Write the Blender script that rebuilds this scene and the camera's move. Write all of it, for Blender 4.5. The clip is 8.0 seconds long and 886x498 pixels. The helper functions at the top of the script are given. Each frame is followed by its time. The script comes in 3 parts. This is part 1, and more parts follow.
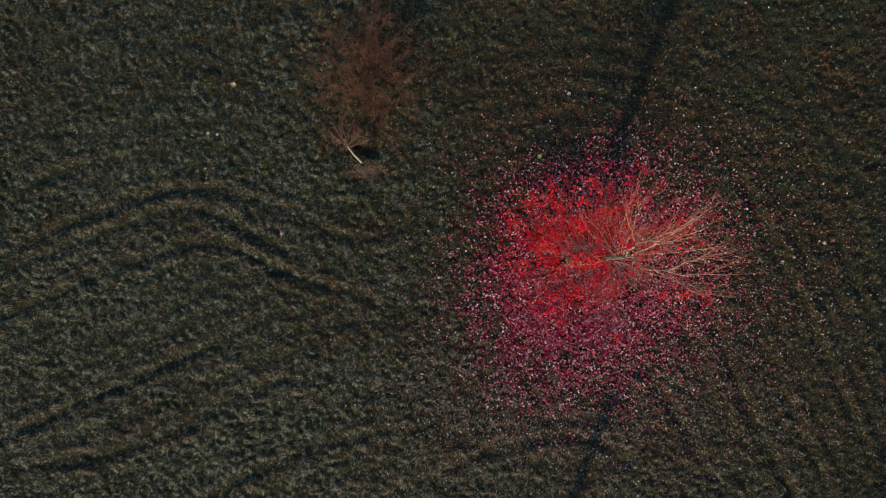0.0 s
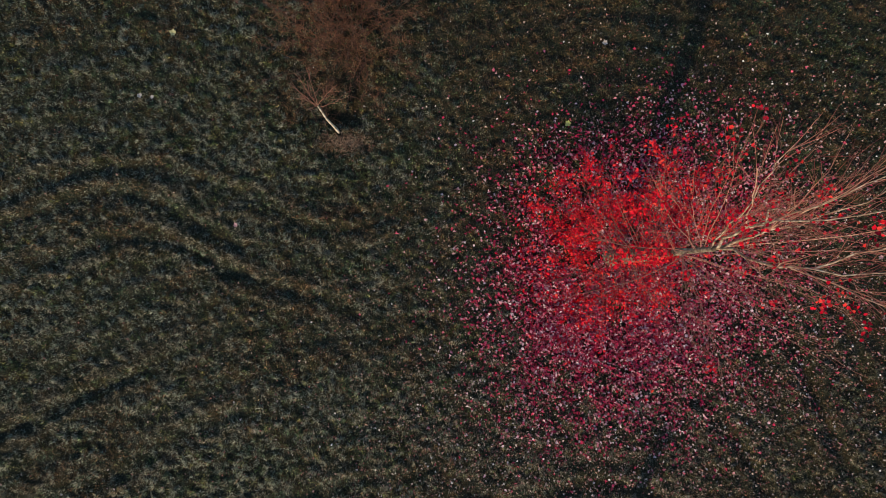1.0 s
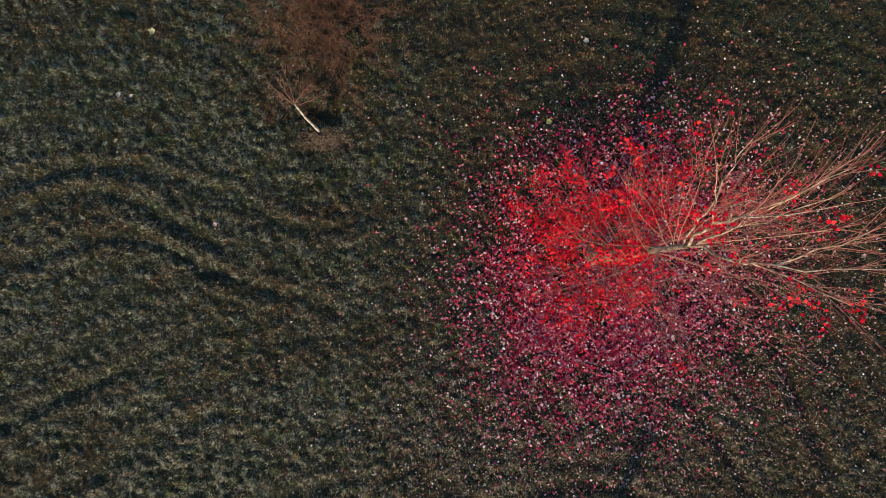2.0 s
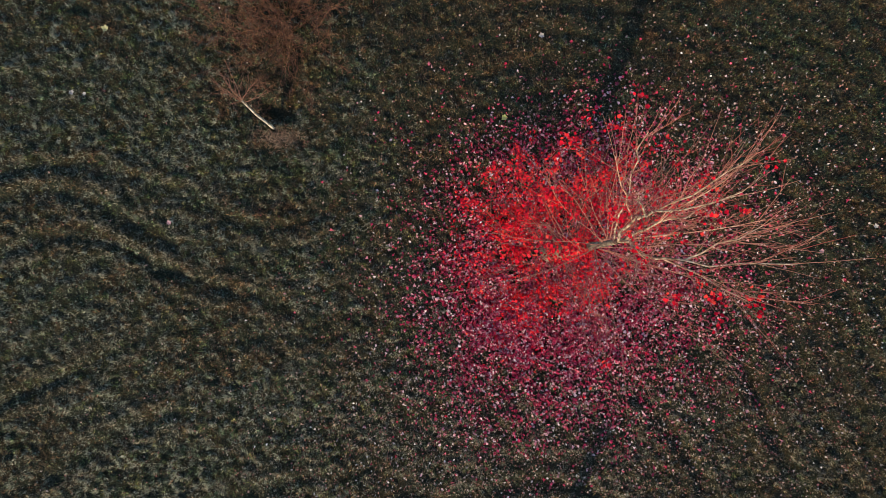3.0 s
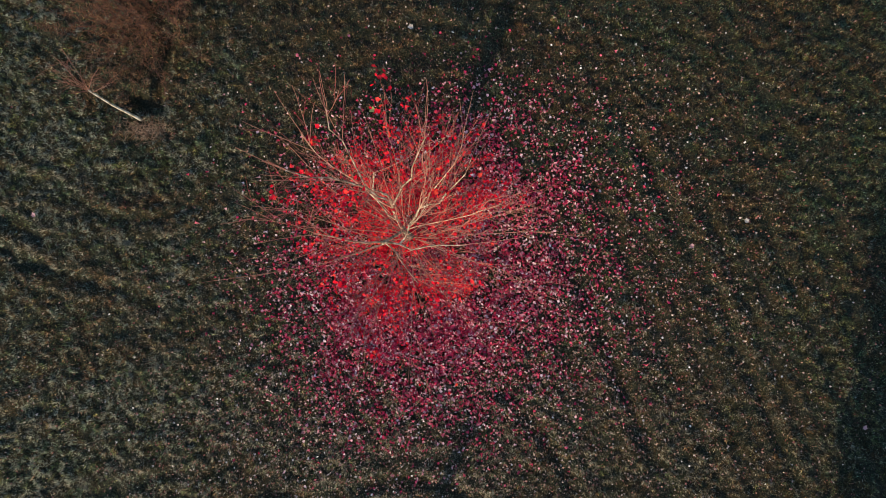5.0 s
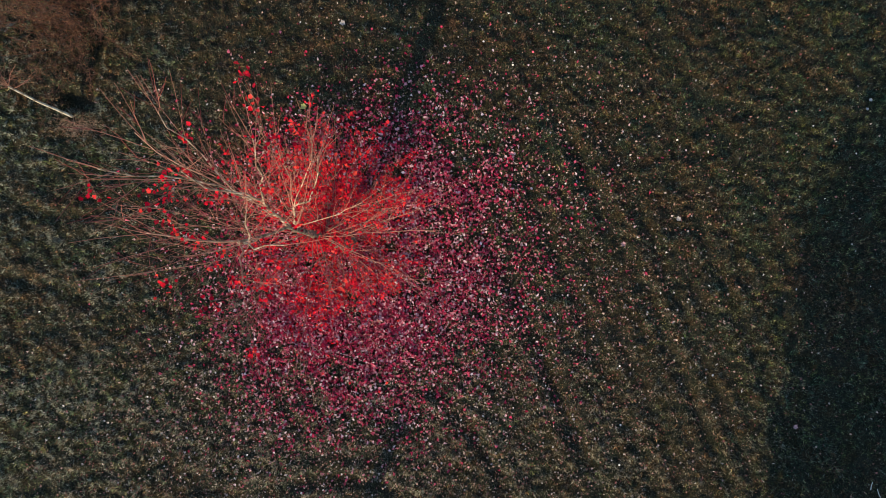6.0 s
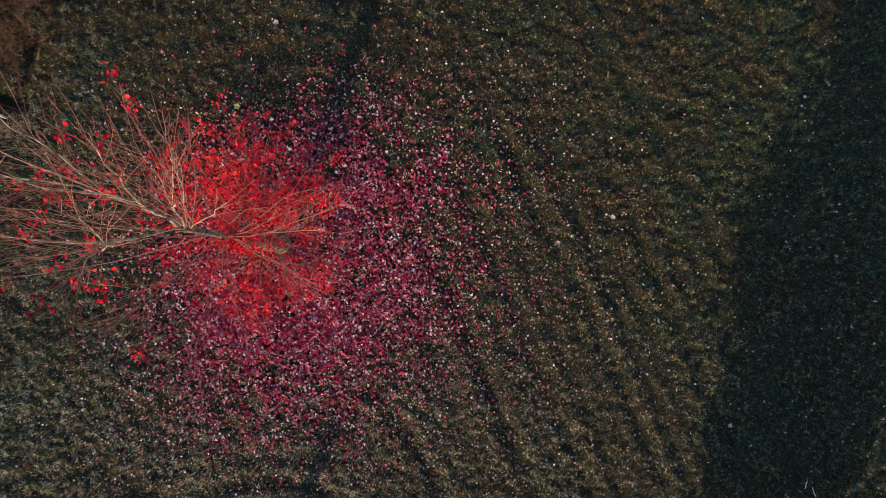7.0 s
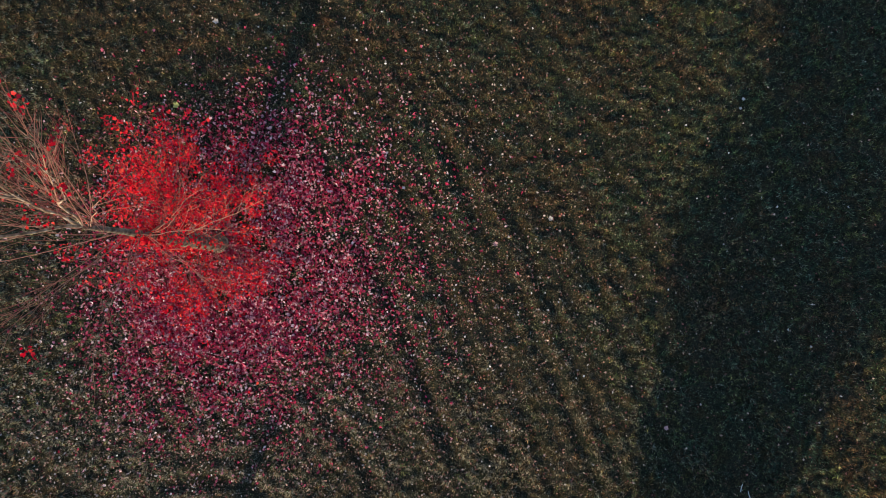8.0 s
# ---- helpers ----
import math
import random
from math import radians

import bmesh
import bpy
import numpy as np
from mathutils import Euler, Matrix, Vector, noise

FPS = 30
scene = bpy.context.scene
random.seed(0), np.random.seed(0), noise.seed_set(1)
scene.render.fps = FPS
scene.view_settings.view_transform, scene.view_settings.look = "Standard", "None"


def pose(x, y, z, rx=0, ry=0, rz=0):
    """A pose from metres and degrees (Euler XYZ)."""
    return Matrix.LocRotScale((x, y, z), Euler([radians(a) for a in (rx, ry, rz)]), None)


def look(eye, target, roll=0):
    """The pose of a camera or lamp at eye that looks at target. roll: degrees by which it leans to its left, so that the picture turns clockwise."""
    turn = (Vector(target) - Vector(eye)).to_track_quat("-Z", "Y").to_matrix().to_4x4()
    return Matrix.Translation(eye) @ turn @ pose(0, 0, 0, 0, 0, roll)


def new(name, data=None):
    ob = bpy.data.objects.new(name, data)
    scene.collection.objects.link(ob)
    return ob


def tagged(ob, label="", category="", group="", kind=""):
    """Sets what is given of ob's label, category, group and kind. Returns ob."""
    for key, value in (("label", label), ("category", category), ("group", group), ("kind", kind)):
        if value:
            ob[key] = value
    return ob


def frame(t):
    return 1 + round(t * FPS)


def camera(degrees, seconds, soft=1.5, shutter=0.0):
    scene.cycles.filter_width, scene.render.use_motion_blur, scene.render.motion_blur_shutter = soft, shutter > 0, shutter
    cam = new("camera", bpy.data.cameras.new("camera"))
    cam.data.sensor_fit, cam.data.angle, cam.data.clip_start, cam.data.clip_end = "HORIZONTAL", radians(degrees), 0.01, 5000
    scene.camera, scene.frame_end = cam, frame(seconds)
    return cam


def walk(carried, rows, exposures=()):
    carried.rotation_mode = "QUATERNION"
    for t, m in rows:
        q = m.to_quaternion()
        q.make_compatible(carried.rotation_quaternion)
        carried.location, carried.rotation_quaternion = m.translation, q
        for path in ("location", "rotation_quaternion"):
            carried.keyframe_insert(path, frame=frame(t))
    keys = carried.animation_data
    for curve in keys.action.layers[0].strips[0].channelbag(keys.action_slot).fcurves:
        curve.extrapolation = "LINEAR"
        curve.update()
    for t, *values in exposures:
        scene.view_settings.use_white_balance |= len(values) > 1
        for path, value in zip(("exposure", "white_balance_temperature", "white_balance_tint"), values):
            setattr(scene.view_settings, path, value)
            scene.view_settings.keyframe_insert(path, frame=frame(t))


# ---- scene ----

# ---------------------------------------------------------------- camera
cam = camera(71.3, 8.0, soft=0.7)
# seconds, the eye, a point it looks at, and the roll
PATH = [
    (0, (0.48, -0.562, 21.07), (0.416, -0.509, 19.072), -49.7),
    (0.5, (0.355, -0.628, 19.226), (0.294, -0.57, 17.228), -46.1),
    (0.9, (0.256, -0.681, 17.745), (0.197, -0.621, 15.747), -44.5),
    (1, (0.115, -0.617, 16.349), (0.073, -0.562, 14.35), -37.0),
    (1.1, (0.129, -0.631, 16.316), (0.087, -0.574, 14.317), -36.5),
    (2.3, (0.92, -0.674, 16.201), (0.879, -0.614, 14.203), -34.0),
    (2.5, (1.159, -0.665, 16.178), (1.115, -0.611, 14.179), -38.9),
    (3, (1.815, -0.692, 16.104), (1.77, -0.638, 14.105), -39.8),
    (3.5, (2.579, -0.75, 16.023), (2.534, -0.694, 14.025), -39.1),
    (4, (3.433, -0.797, 15.944), (3.387, -0.741, 13.946), -39.1),
    (4.5, (4.351, -0.892, 15.873), (4.303, -0.828, 13.874), -36.8),
    (4.7, (4.728, -0.923, 15.834), (4.678, -0.857, 13.836), -36.8),
    (5.8, (6.711, -0.86, 15.706), (6.66, -0.808, 13.708), -44.8),
    (6, (7.05, -0.865, 15.669), (6.998, -0.813, 13.671), -44.7),
    (6.5, (7.914, -0.866, 15.609), (7.86, -0.814, 13.611), -46.2),
    (7, (8.717, -0.86, 15.571), (8.664, -0.809, 13.572), -46.1),
    (7.5, (9.505, -0.867, 15.526), (9.453, -0.814, 13.528), -44.7),
    (8, (10.287, -0.875, 15.494), (10.233, -0.82, 13.495), -44.1),
]
walk(cam, [(t, look(eye, target, roll)) for t, eye, target, roll in PATH], [(0.0, -0.06), (0.9, -0.02), (1.2, 0.08), (2.3, 0.33), (8.0, 0.33)])

# ---------------------------------------------------------------- light
SUN_HEIGHT = 24.0
SHADE = Vector((0.335, 0.942, 0)).normalized()          # the way in which shadows fall
world = bpy.data.worlds.new("sky")
scene.world = world
world.use_nodes = True
wn = world.node_tree.nodes
sky = wn.new("ShaderNodeTexSky")
sky.sky_type, sky.sun_disc = "NISHITA", False
sky.sun_elevation = radians(SUN_HEIGHT)
sky.air_density, sky.dust_density, sky.ozone_density = 1.0, 0.5, 2.7
sky.sun_rotation = math.atan2(-SHADE.x, -SHADE.y)
wn["Background"].inputs["Strength"].default_value = 0.235
world.node_tree.links.new(sky.outputs["Color"], wn["Background"].inputs["Color"])

sun = new("sun", bpy.data.lights.new("sun", "SUN"))
sun.data.energy, sun.data.angle, sun.data.color = 4.3, radians(0.5), (1.0, 0.80, 0.54)
way = SHADE * math.cos(radians(SUN_HEIGHT)) + Vector((0, 0, -math.sin(radians(SUN_HEIGHT))))
sun.matrix_world = Matrix.Translation((0, -30, 20)) @ way.to_track_quat("-Z", "Y").to_matrix().to_4x4()


# ---------------------------------------------------------------- materials
def ramp(nodes, stops):
    node = nodes.new("ShaderNodeValToRGB")
    el = node.color_ramp.elements
    while len(el) < len(stops):
        el.new(0.5)
    for e, (at, col) in zip(el, stops):
        e.position, e.color = at, (*col, 1)
    return node


def shaded(name, stops, source, rough=0.7, sheer=0.0, patch=0.0, patch_size=1.0, patch_tint=(1, 1, 1), grain=0.0, grain_size=30.0, blotch=0.0, blotch_size=0.4, blotch_tint=(1, 1, 1), clump=0.0, clump_size=0.12, clump_tint=(1, 1, 1), gloss=0.5, vein=9.0):
    """A material whose colour is picked from stops by source ("island", "object" or "noise"), tinted in broad patches;
    sheer: how much light passes through."""
    mat = bpy.data.materials.new(name)
    mat.use_nodes = True
    nodes, links = mat.node_tree.nodes, mat.node_tree.links
    bsdf = nodes["Principled BSDF"]
    bsdf.inputs["Roughness"].default_value = rough
    bsdf.inputs["Specular IOR Level"].default_value = gloss
    coord = nodes.new("ShaderNodeNewGeometry")
    if source == "island":
        pick = coord.outputs["Random Per Island"]
    elif source == "object":
        pick = nodes.new("ShaderNodeObjectInfo").outputs["Random"]
    else:
        tex = nodes.new("ShaderNodeTexNoise")
        tex.inputs["Scale"].default_value, tex.inputs["Detail"].default_value = vein, 6.0
        links.new(coord.outputs["Position"], tex.inputs["Vector"])
        pick = tex.outputs["Fac"]
    col = ramp(nodes, stops)
    links.new(pick, col.inputs["Fac"])
    out = col.outputs["Color"]
    for amount, size, tint, shift in ((patch, patch_size, patch_tint, 0.0), (blotch, blotch_size, blotch_tint, 31.7), (clump, clump_size, clump_tint, 77.3)):
        if not amount:
            continue
        place = nodes.new("ShaderNodeVectorMath")
        place.inputs[1].default_value = (shift, shift, 0)
        links.new(coord.outputs["Position"], place.inputs[0])
        tex = nodes.new("ShaderNodeTexNoise")
        tex.inputs["Scale"].default_value, tex.inputs["Detail"].default_value = 1.0 / size, 4.0 if size > 0.2 else 1.5
        links.new(place.outputs["Vector"], tex.inputs["Vector"])
        sharp = nodes.new("ShaderNodeMapRange")
        sharp.inputs["From Min"].default_value, sharp.inputs["From Max"].default_value = 0.42, 0.62
        sharp.inputs["To Max"].default_value = amount
        links.new(tex.outputs["Fac"], sharp.inputs["Value"])
        mix = nodes.new("ShaderNodeMix")
        mix.data_type, mix.blend_type = "RGBA", "MULTIPLY"
        links.new(sharp.outputs["Result"], mix.inputs["Factor"])
        links.new(out, mix.inputs["A"])
        mix.inputs["B"].default_value = (*tint, 1)
        out = mix.outputs["Result"]
    links.new(out, bsdf.inputs["Base Color"])
    if grain:
        tex = nodes.new("ShaderNodeTexNoise")
        tex.inputs["Scale"].default_value, tex.inputs["Detail"].default_value = grain_size, 5.0
        links.new(coord.outputs["Position"], tex.inputs["Vector"])
        bump = nodes.new("ShaderNodeBump")
        bump.inputs["Strength"].default_value, bump.inputs["Distance"].default_value = grain, 0.02
        links.new(tex.outputs["Fac"], bump.inputs["Height"])
        links.new(bump.outputs["Normal"], bsdf.inputs["Normal"])
    if sheer:
        thin = nodes.new("ShaderNodeBsdfTranslucent")
        links.new(out, thin.inputs["Color"])
        both = nodes.new("ShaderNodeMixShader")
        both.inputs["Fac"].default_value = sheer
        links.new(bsdf.outputs["BSDF"], both.inputs[1])
        links.new(thin.outputs["BSDF"], both.inputs[2])
        links.new(both.outputs["Shader"], nodes["Material Output"].inputs["Surface"])
    return mat


soil = shaded("soil and thatch", [(0.36, (0.011, 0.0128, 0.0088)), (0.5, (0.021, 0.0215, 0.0135)), (0.58, (0.035, 0.032, 0.019)), (0.68, (0.066, 0.058, 0.038))], "noise",
              0.95, patch=0.9, patch_size=0.7, patch_tint=(0.74, 0.88, 0.80), blotch=0.8, blotch_size=0.45, blotch_tint=(1.35, 0.95, 0.72), grain=1.0, grain_size=24, gloss=0.05, vein=20.0)
green_blade = shaded("green blades", [(0.0, (0.016, 0.026, 0.016)), (0.5, (0.027, 0.039, 0.022)), (0.88, (0.044, 0.056, 0.031)), (1.0, (0.18, 0.19, 0.125))],
                     "island", 0.5, 0.2, patch=0.9, patch_size=0.6, patch_tint=(0.57, 0.90, 0.92), blotch=0.9, blotch_size=0.50, blotch_tint=(1.56, 1.21, 0.62),
                     clump=1.0, clump_size=0.11, clump_tint=(3.5, 3.2, 2.75), gloss=0.2)
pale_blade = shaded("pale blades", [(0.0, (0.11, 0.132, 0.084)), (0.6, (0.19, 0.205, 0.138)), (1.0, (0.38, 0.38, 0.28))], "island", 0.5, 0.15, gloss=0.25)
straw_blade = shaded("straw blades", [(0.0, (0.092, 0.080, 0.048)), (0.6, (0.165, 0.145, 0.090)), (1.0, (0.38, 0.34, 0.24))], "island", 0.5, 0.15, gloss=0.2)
dry_blade = shaded("dry blades", [(0.0, (0.020, 0.014, 0.0085)), (0.5, (0.044, 0.030, 0.016)), (0.85, (0.071, 0.050, 0.029)), (1.0, (0.16, 0.13, 0.088))],
                   "island", 0.5, 0.15, patch=0.7, patch_size=0.5, patch_tint=(1.22, 0.84, 0.68), blotch=0.8, blotch_size=0.42, blotch_tint=(1.10, 1.18, 0.80),
                   clump=1.0, clump_size=0.11, clump_tint=(3.4, 3.1, 2.8), gloss=0.2)
hay = shaded("rusty cut grass", [(0.0, (0.10, 0.055, 0.030)), (0.6, (0.22, 0.13, 0.075)), (1.0, (0.38, 0.27, 0.17))], "island", 0.7, 0.15, gloss=0.2)
LITTER = [(0.0, (0.14, 0.010, 0.026)), (0.26, (0.34, 0.016, 0.052)), (0.56, (0.60, 0.020, 0.080)), (0.69, (0.60, 0.12, 0.16)),
          (0.88, (0.66, 0.37, 0.36)), (1.0, (0.76, 0.60, 0.56))]
litter_leaf = shaded("fallen red leaf", LITTER, "island", 0.5, 0.15, gloss=0.35)
PALE = [(0.0, (0.13, 0.026, 0.020)), (0.35, (0.28, 0.085, 0.058)), (0.62, (0.40, 0.22, 0.15)), (0.9, (0.50, 0.37, 0.29)), (1.0, (0.68, 0.61, 0.54))]
pale_leaf = shaded("faded leaf", PALE, "island", 0.45, 0.1)
RED = [(0.0, (0.14, 0.001, 0.010)), (0.28, (0.46, 0.001, 0.018)), (0.5, (0.76, 0.003, 0.024)), (0.75, (0.90, 0.007, 0.028)), (1.0, (0.94, 0.085, 0.045))]
red_leaf = shaded("red leaf", RED, "island", 0.5, 0.42, gloss=0.25)
red_leaf_single = shaded("red leaf, single", RED, "object", 0.6, 0.45, gloss=0.15)
trunk_bark = shaded("grey-brown bark", [(0.3, (0.06, 0.042, 0.030)), (0.5, (0.16, 0.112, 0.076)), (0.72, (0.34, 0.26, 0.18))], "noise", 0.95, grain=0.8, grain_size=50, gloss=0.1)
bark = shaded("pale tan bark", [(0.32, (0.11, 0.067, 0.041)), (0.5, (0.31, 0.212, 0.134)), (0.7, (0.60, 0.48, 0.345))], "noise", 0.9, grain=0.6, grain_size=60, gloss=0.15)
fine_bark = shaded("dark red twig bark", [(0.0, (0.14, 0.014, 0.014)), (0.7, (0.26, 0.045, 0.030)), (1.0, (0.40, 0.18, 0.11))], "island", 0.7)
shoot_bark = shaded("tan shoot bark", [(0.3, (0.28, 0.110, 0.062)), (0.5, (0.41, 0.215, 0.127)), (0.72, (0.56, 0.39, 0.255))], "noise", 0.8)
side_bark = shaded("brownish-red side limb bark", [(0.0, (0.09, 0.020, 0.014)), (0.6, (0.17, 0.048, 0.030)), (1.0, (0.28, 0.12, 0.075))], "island", 0.75)
twig_bark = shaded("reddish twig bark", [(0.0, (0.15, 0.040, 0.028)), (0.5, (0.32, 0.108, 0.066)), (1.0, (0.50, 0.29, 0.19))], "island", 0.7)
birch_bark = shaded("cream birch bark", [(0.35, (0.20, 0.15, 0.09)), (0.5, (0.50, 0.42, 0.28)), (0.7, (0.64, 0.57, 0.43))], "noise", 0.7, grain=0.4, grain_size=50)
birch_twig = shaded("tan birch twigs", [(0.0, (0.13, 0.030, 0.016)), (0.5, (0.21, 0.070, 0.038)), (1.0, (0.42, 0.26, 0.17))], "island", 0.8)
shrub_bark = shaded("brown shrub twigs", [(0.0, (0.030, 0.009, 0.004)), (0.5, (0.088, 0.028, 0.0085)), (0.9, (0.18, 0.070, 0.022)), (1.0, (0.28, 0.15, 0.065))], "island", 0.8)
leaf_green = shaded("dark green leaf", [(0.0, (0.02, 0.035, 0.012)), (1.0, (0.05, 0.075, 0.025))], "island", 0.5, 0.2)
dark_bark = shaded("dark grey bark", [(0.3, (0.05, 0.042, 0.034)), (0.7, (0.12, 0.10, 0.085))], "noise", 0.9, grain=0.8, grain_size=30)

# ---------------------------------------------------------------- tools for shapes
rng = np.random.default_rng(7)
LATTICE = rng.random((256, 256))


def speck(x, y, size, seed=0):
    """Smooth random values from 0 to 1 that change over about size metres."""
    u, v = np.asarray(x) / size + 37.3 * seed + 500, np.asarray(y) / size + 11.7 * seed + 500
    i, j = np.floor(u).astype(int), np.floor(v).astype(int)
    a, b = u - i, v - j
    a, b = a * a * (3 - 2 * a), b * b * (3 - 2 * b)
    at = lambda p, q: LATTICE[p % 256, q % 256]
    return (at(i, j) * (1 - a) + at(i + 1, j) * a) * (1 - b) + (at(i, j + 1) * (1 - a) + at(i + 1, j + 1) * a) * b


# wheel tracks and mowing lines pressed into the grass, each as bends of its line
TRACKS = [
    (0.105, [(-19, -2.0), (-15, -0.17), (-13.1, 0.77), (-11.2, 1.52), (-9.45, 1.9), (-8.1, 1.97), (-6.8, 1.7), (-5.1, 1.03), (-3.9, 0.45), (-3.3, 0.28), (-2.6, 0.30), (-1.6, 0.70), (-0.6, 1.7)]),
    (0.12, [(-18, -3.6), (-13.8, -1.83), (-12.3, -1.07), (-10.6, -0.47), (-9.05, 0.04), (-7.9, 0.06), (-7.0, -0.26), (-5.8, -0.81), (-4.7, -1.24), (-3.2, -1.55), (-1.7, -2.15)]),
    (0.095, [(-18, -1.7), (-15, -0.7), (-12.9, 0.06), (-11.2, 0.72), (-9.44, 1.33), (-7.9, 1.03), (-6.8, 0.43), (-5.5, -0.22), (-4.0, -0.6)]),
    (0.19, [(-19, -8.6), (-14.9, -6.51), (-13, -5.6), (-11.1, -4.8), (-9.2, -3.89), (-7.3, -3.07), (-6.2, -2.5)]),
    (0.13, [(-9, -9.2), (-7.3, -8.12), (-6.2, -7.52), (-4.9, -6.92), (-3.0, -6.3)]),
    (0.10, [(-1.5, -8.3), (0.5, -7.25), (1.95, -6.62), (3.76, -6.25), (4.85, -6.33), (5.74, -6.73), (6.6, -7.6)]),
    (0.06, [(9.2, 11), (10.6, 8.1), (11.2, 6.4), (12.0, 5.0), (12.9, 3.8), (13.8, 2.2), (15.2, -0.5), (16.5, -3.2)]),
    (0.17, [(7.6, 0.3), (8.4, -1.3), (9.0, -2.65), (9.4, -3.73), (9.8, -4.62), (10.6, -6.41), (11.4, -7.86), (12.4, -10)]),
    (0.17, [(6.2, -3.4), (7.1, -4.69), (7.5, -5.26), (8.0, -6.0), (8.9, -7.8)]),
    (0.08, [(3.9, 9.4), (4.45, 7.9), (4.8, 7.06), (5.2, 6.22)]),
    (0.12, [(9.0, 4.0), (10.2, 1.5), (11.6, -1.2), (12.8, -4.0), (14.2, -7.5)]),
    (0.12, [(-16, -8.0), (-13.6, -7.56), (-11.75, -7.26), (-10.2, -6.7), (-8.8, -6.13), (-7.2, -5.18), (-5.9, -4.67), (-3.9, -4.2)]),
    (0.07, [(-5.6, -7.5), (-4.6, -7.03), (-3.4, -6.5), (-2.0, -6.19), (-0.25, -6.04)]),
    (0.07, [(-5.3, -3.09), (-3.4, -2.55), (-2.4, -2.45), (-1.4, -2.5), (-0.5, -2.4)]),
    (0.09, [(-16, 1.4), (-13.8, 2.39), (-12.9, 2.74), (-11.9, 3.02), (-10.9, 3.15)]),
]
# faint mowing lines that run side by side over the east of the meadow
for k in range(11):
    east = 0.95 * k + 0.22 * math.sin(2.3 * k)
    TRACKS.append((0.032 + 0.072 * ((k * 0.618) % 1), [(5.2 + east, 3.5 - 0.3 * k), (6.6 + east, 0.2 - 0.3 * k), (7.9 + east, -2.9 - 0.3 * k), (9.6 + east, -6.9 - 0.3 * k), (11 + east, -10 - 0.3 * k)]))

# rows that the mower left beside the wheel tracks in the west, and its rings round the maple
for k in range(7):
    off = -2.6 + 0.78 * k
    TRACKS.append((0.030, [(-16.5, -7.0 - off), (-13.5, -5.6 - off), (-10.5, -4.5 - off), (-8.2, -3.3 - off), (-5.8, -2.5 - 0.9 * off), (-3.6, -2.2 - 0.8 * off)]))
for k in range(6):
    TRACKS.append((0.020, [(-16, 1.6 + 0.95 * k), (-13.4, 2.5 + 0.95 * k), (-10.8, 3.2 + 0.95 * k), (-8.4, 3.4 + 0.95 * k), (-6.0, 3.1 + 0.95 * k)]))
for radius, first, last in ((4.1, 50, 140), (4.9, 40, 150), (5.7, 45, 140), (6.5, 50, 135), (7.3, 60, 125), (5.5, 215, 300), (7.0, 215, 285)):
    arc = [radians(first + (last - first) * k / 7) for k in range(8)]
    TRACKS.append((0.045, [(4.2 + 1.1 * radius * math.cos(v), -0.3 + radius * math.sin(v)) for v in arc]))


def track_depth(x, y):
    """How deep the tracks press the ground at each place, and how trodden the grass is there."""
    low, trod = np.zeros(len(x)), np.zeros(len(x))
    wob = (speck(x, y, 0.6, 5) - 0.5) * 0.16 + (speck(x, y, 0.17, 6) - 0.5) * 0.10
    for depth, line in TRACKS:
        best = np.full(len(x), 9.0)
        pts = np.array(line)
        box = (x > pts[:, 0].min() - 1) & (x < pts[:, 0].max() + 1) & (y > pts[:, 1].min() - 1) & (y < pts[:, 1].max() + 1)
        px, py, near = x[box], y[box], best[box]
        for (ax, ay), (bx, by) in zip(line, line[1:]):
            dx, dy = bx - ax, by - ay
            s = np.clip(((px - ax) * dx + (py - ay) * dy) / (dx * dx + dy * dy), 0, 1)
            near = np.minimum(near, np.hypot(px - ax - s * dx, py - ay - s * dy))
        best[box] = near
        best = np.abs(best + wob)
        fade = 0.55 + 0.55 * speck(x, y, 0.9, 9)
        for ex, ey in (line[0], line[-1]):                      # tracks run out softly
            fade = fade * np.clip(np.hypot(x - ex, y - ey) / 2.2, 0, 1)
        low += fade * (-depth * np.exp(-(best / 0.17) ** 2) + 0.6 * depth * np.exp(-((best - 0.34) / 0.16) ** 2))
        trod = np.maximum(trod, fade * np.exp(-(best / 0.22) ** 2))
    return low, trod


def ground_height(x, y):
    low, trod = track_depth(x, y)
    low = low * 0.58
    wide = x / 1.2                                             # tussocks lie a little longer from west to east
    lumps = 0.06 * (speck(wide, y, 0.32, 1) - 0.5) + 0.10 * (speck(wide, y, 0.14, 2) - 0.5) + 0.06 * (speck(x, y, 1.5, 3) - 0.5)
    hollow = np.exp(-(((x + 2.95) / 0.43) ** 2 + ((y - 3.42) / 0.34) ** 2) * (0.5 + speck(x, y, 0.2, 8)))     # a dug hollow beside the birch
    run = np.clip(((x + 2.66) * 0.36 + (y - 3.5) * 1.6) / (0.36 ** 2 + 1.6 ** 2), 0, 1)                          # and a groove along the birch's shadow, shaped in to darken that strip
    hollow = np.maximum(hollow, 0.9 * np.exp(-(np.hypot(x + 2.66 - 0.36 * run, y - 3.5 - 1.6 * run) / 0.18) ** 2))
    lumps *= 1 - 0.7 * np.clip(trod, 0, 1)
    return low + lumps - 0.24 * hollow, np.maximum(trod, 1.6 * hollow)


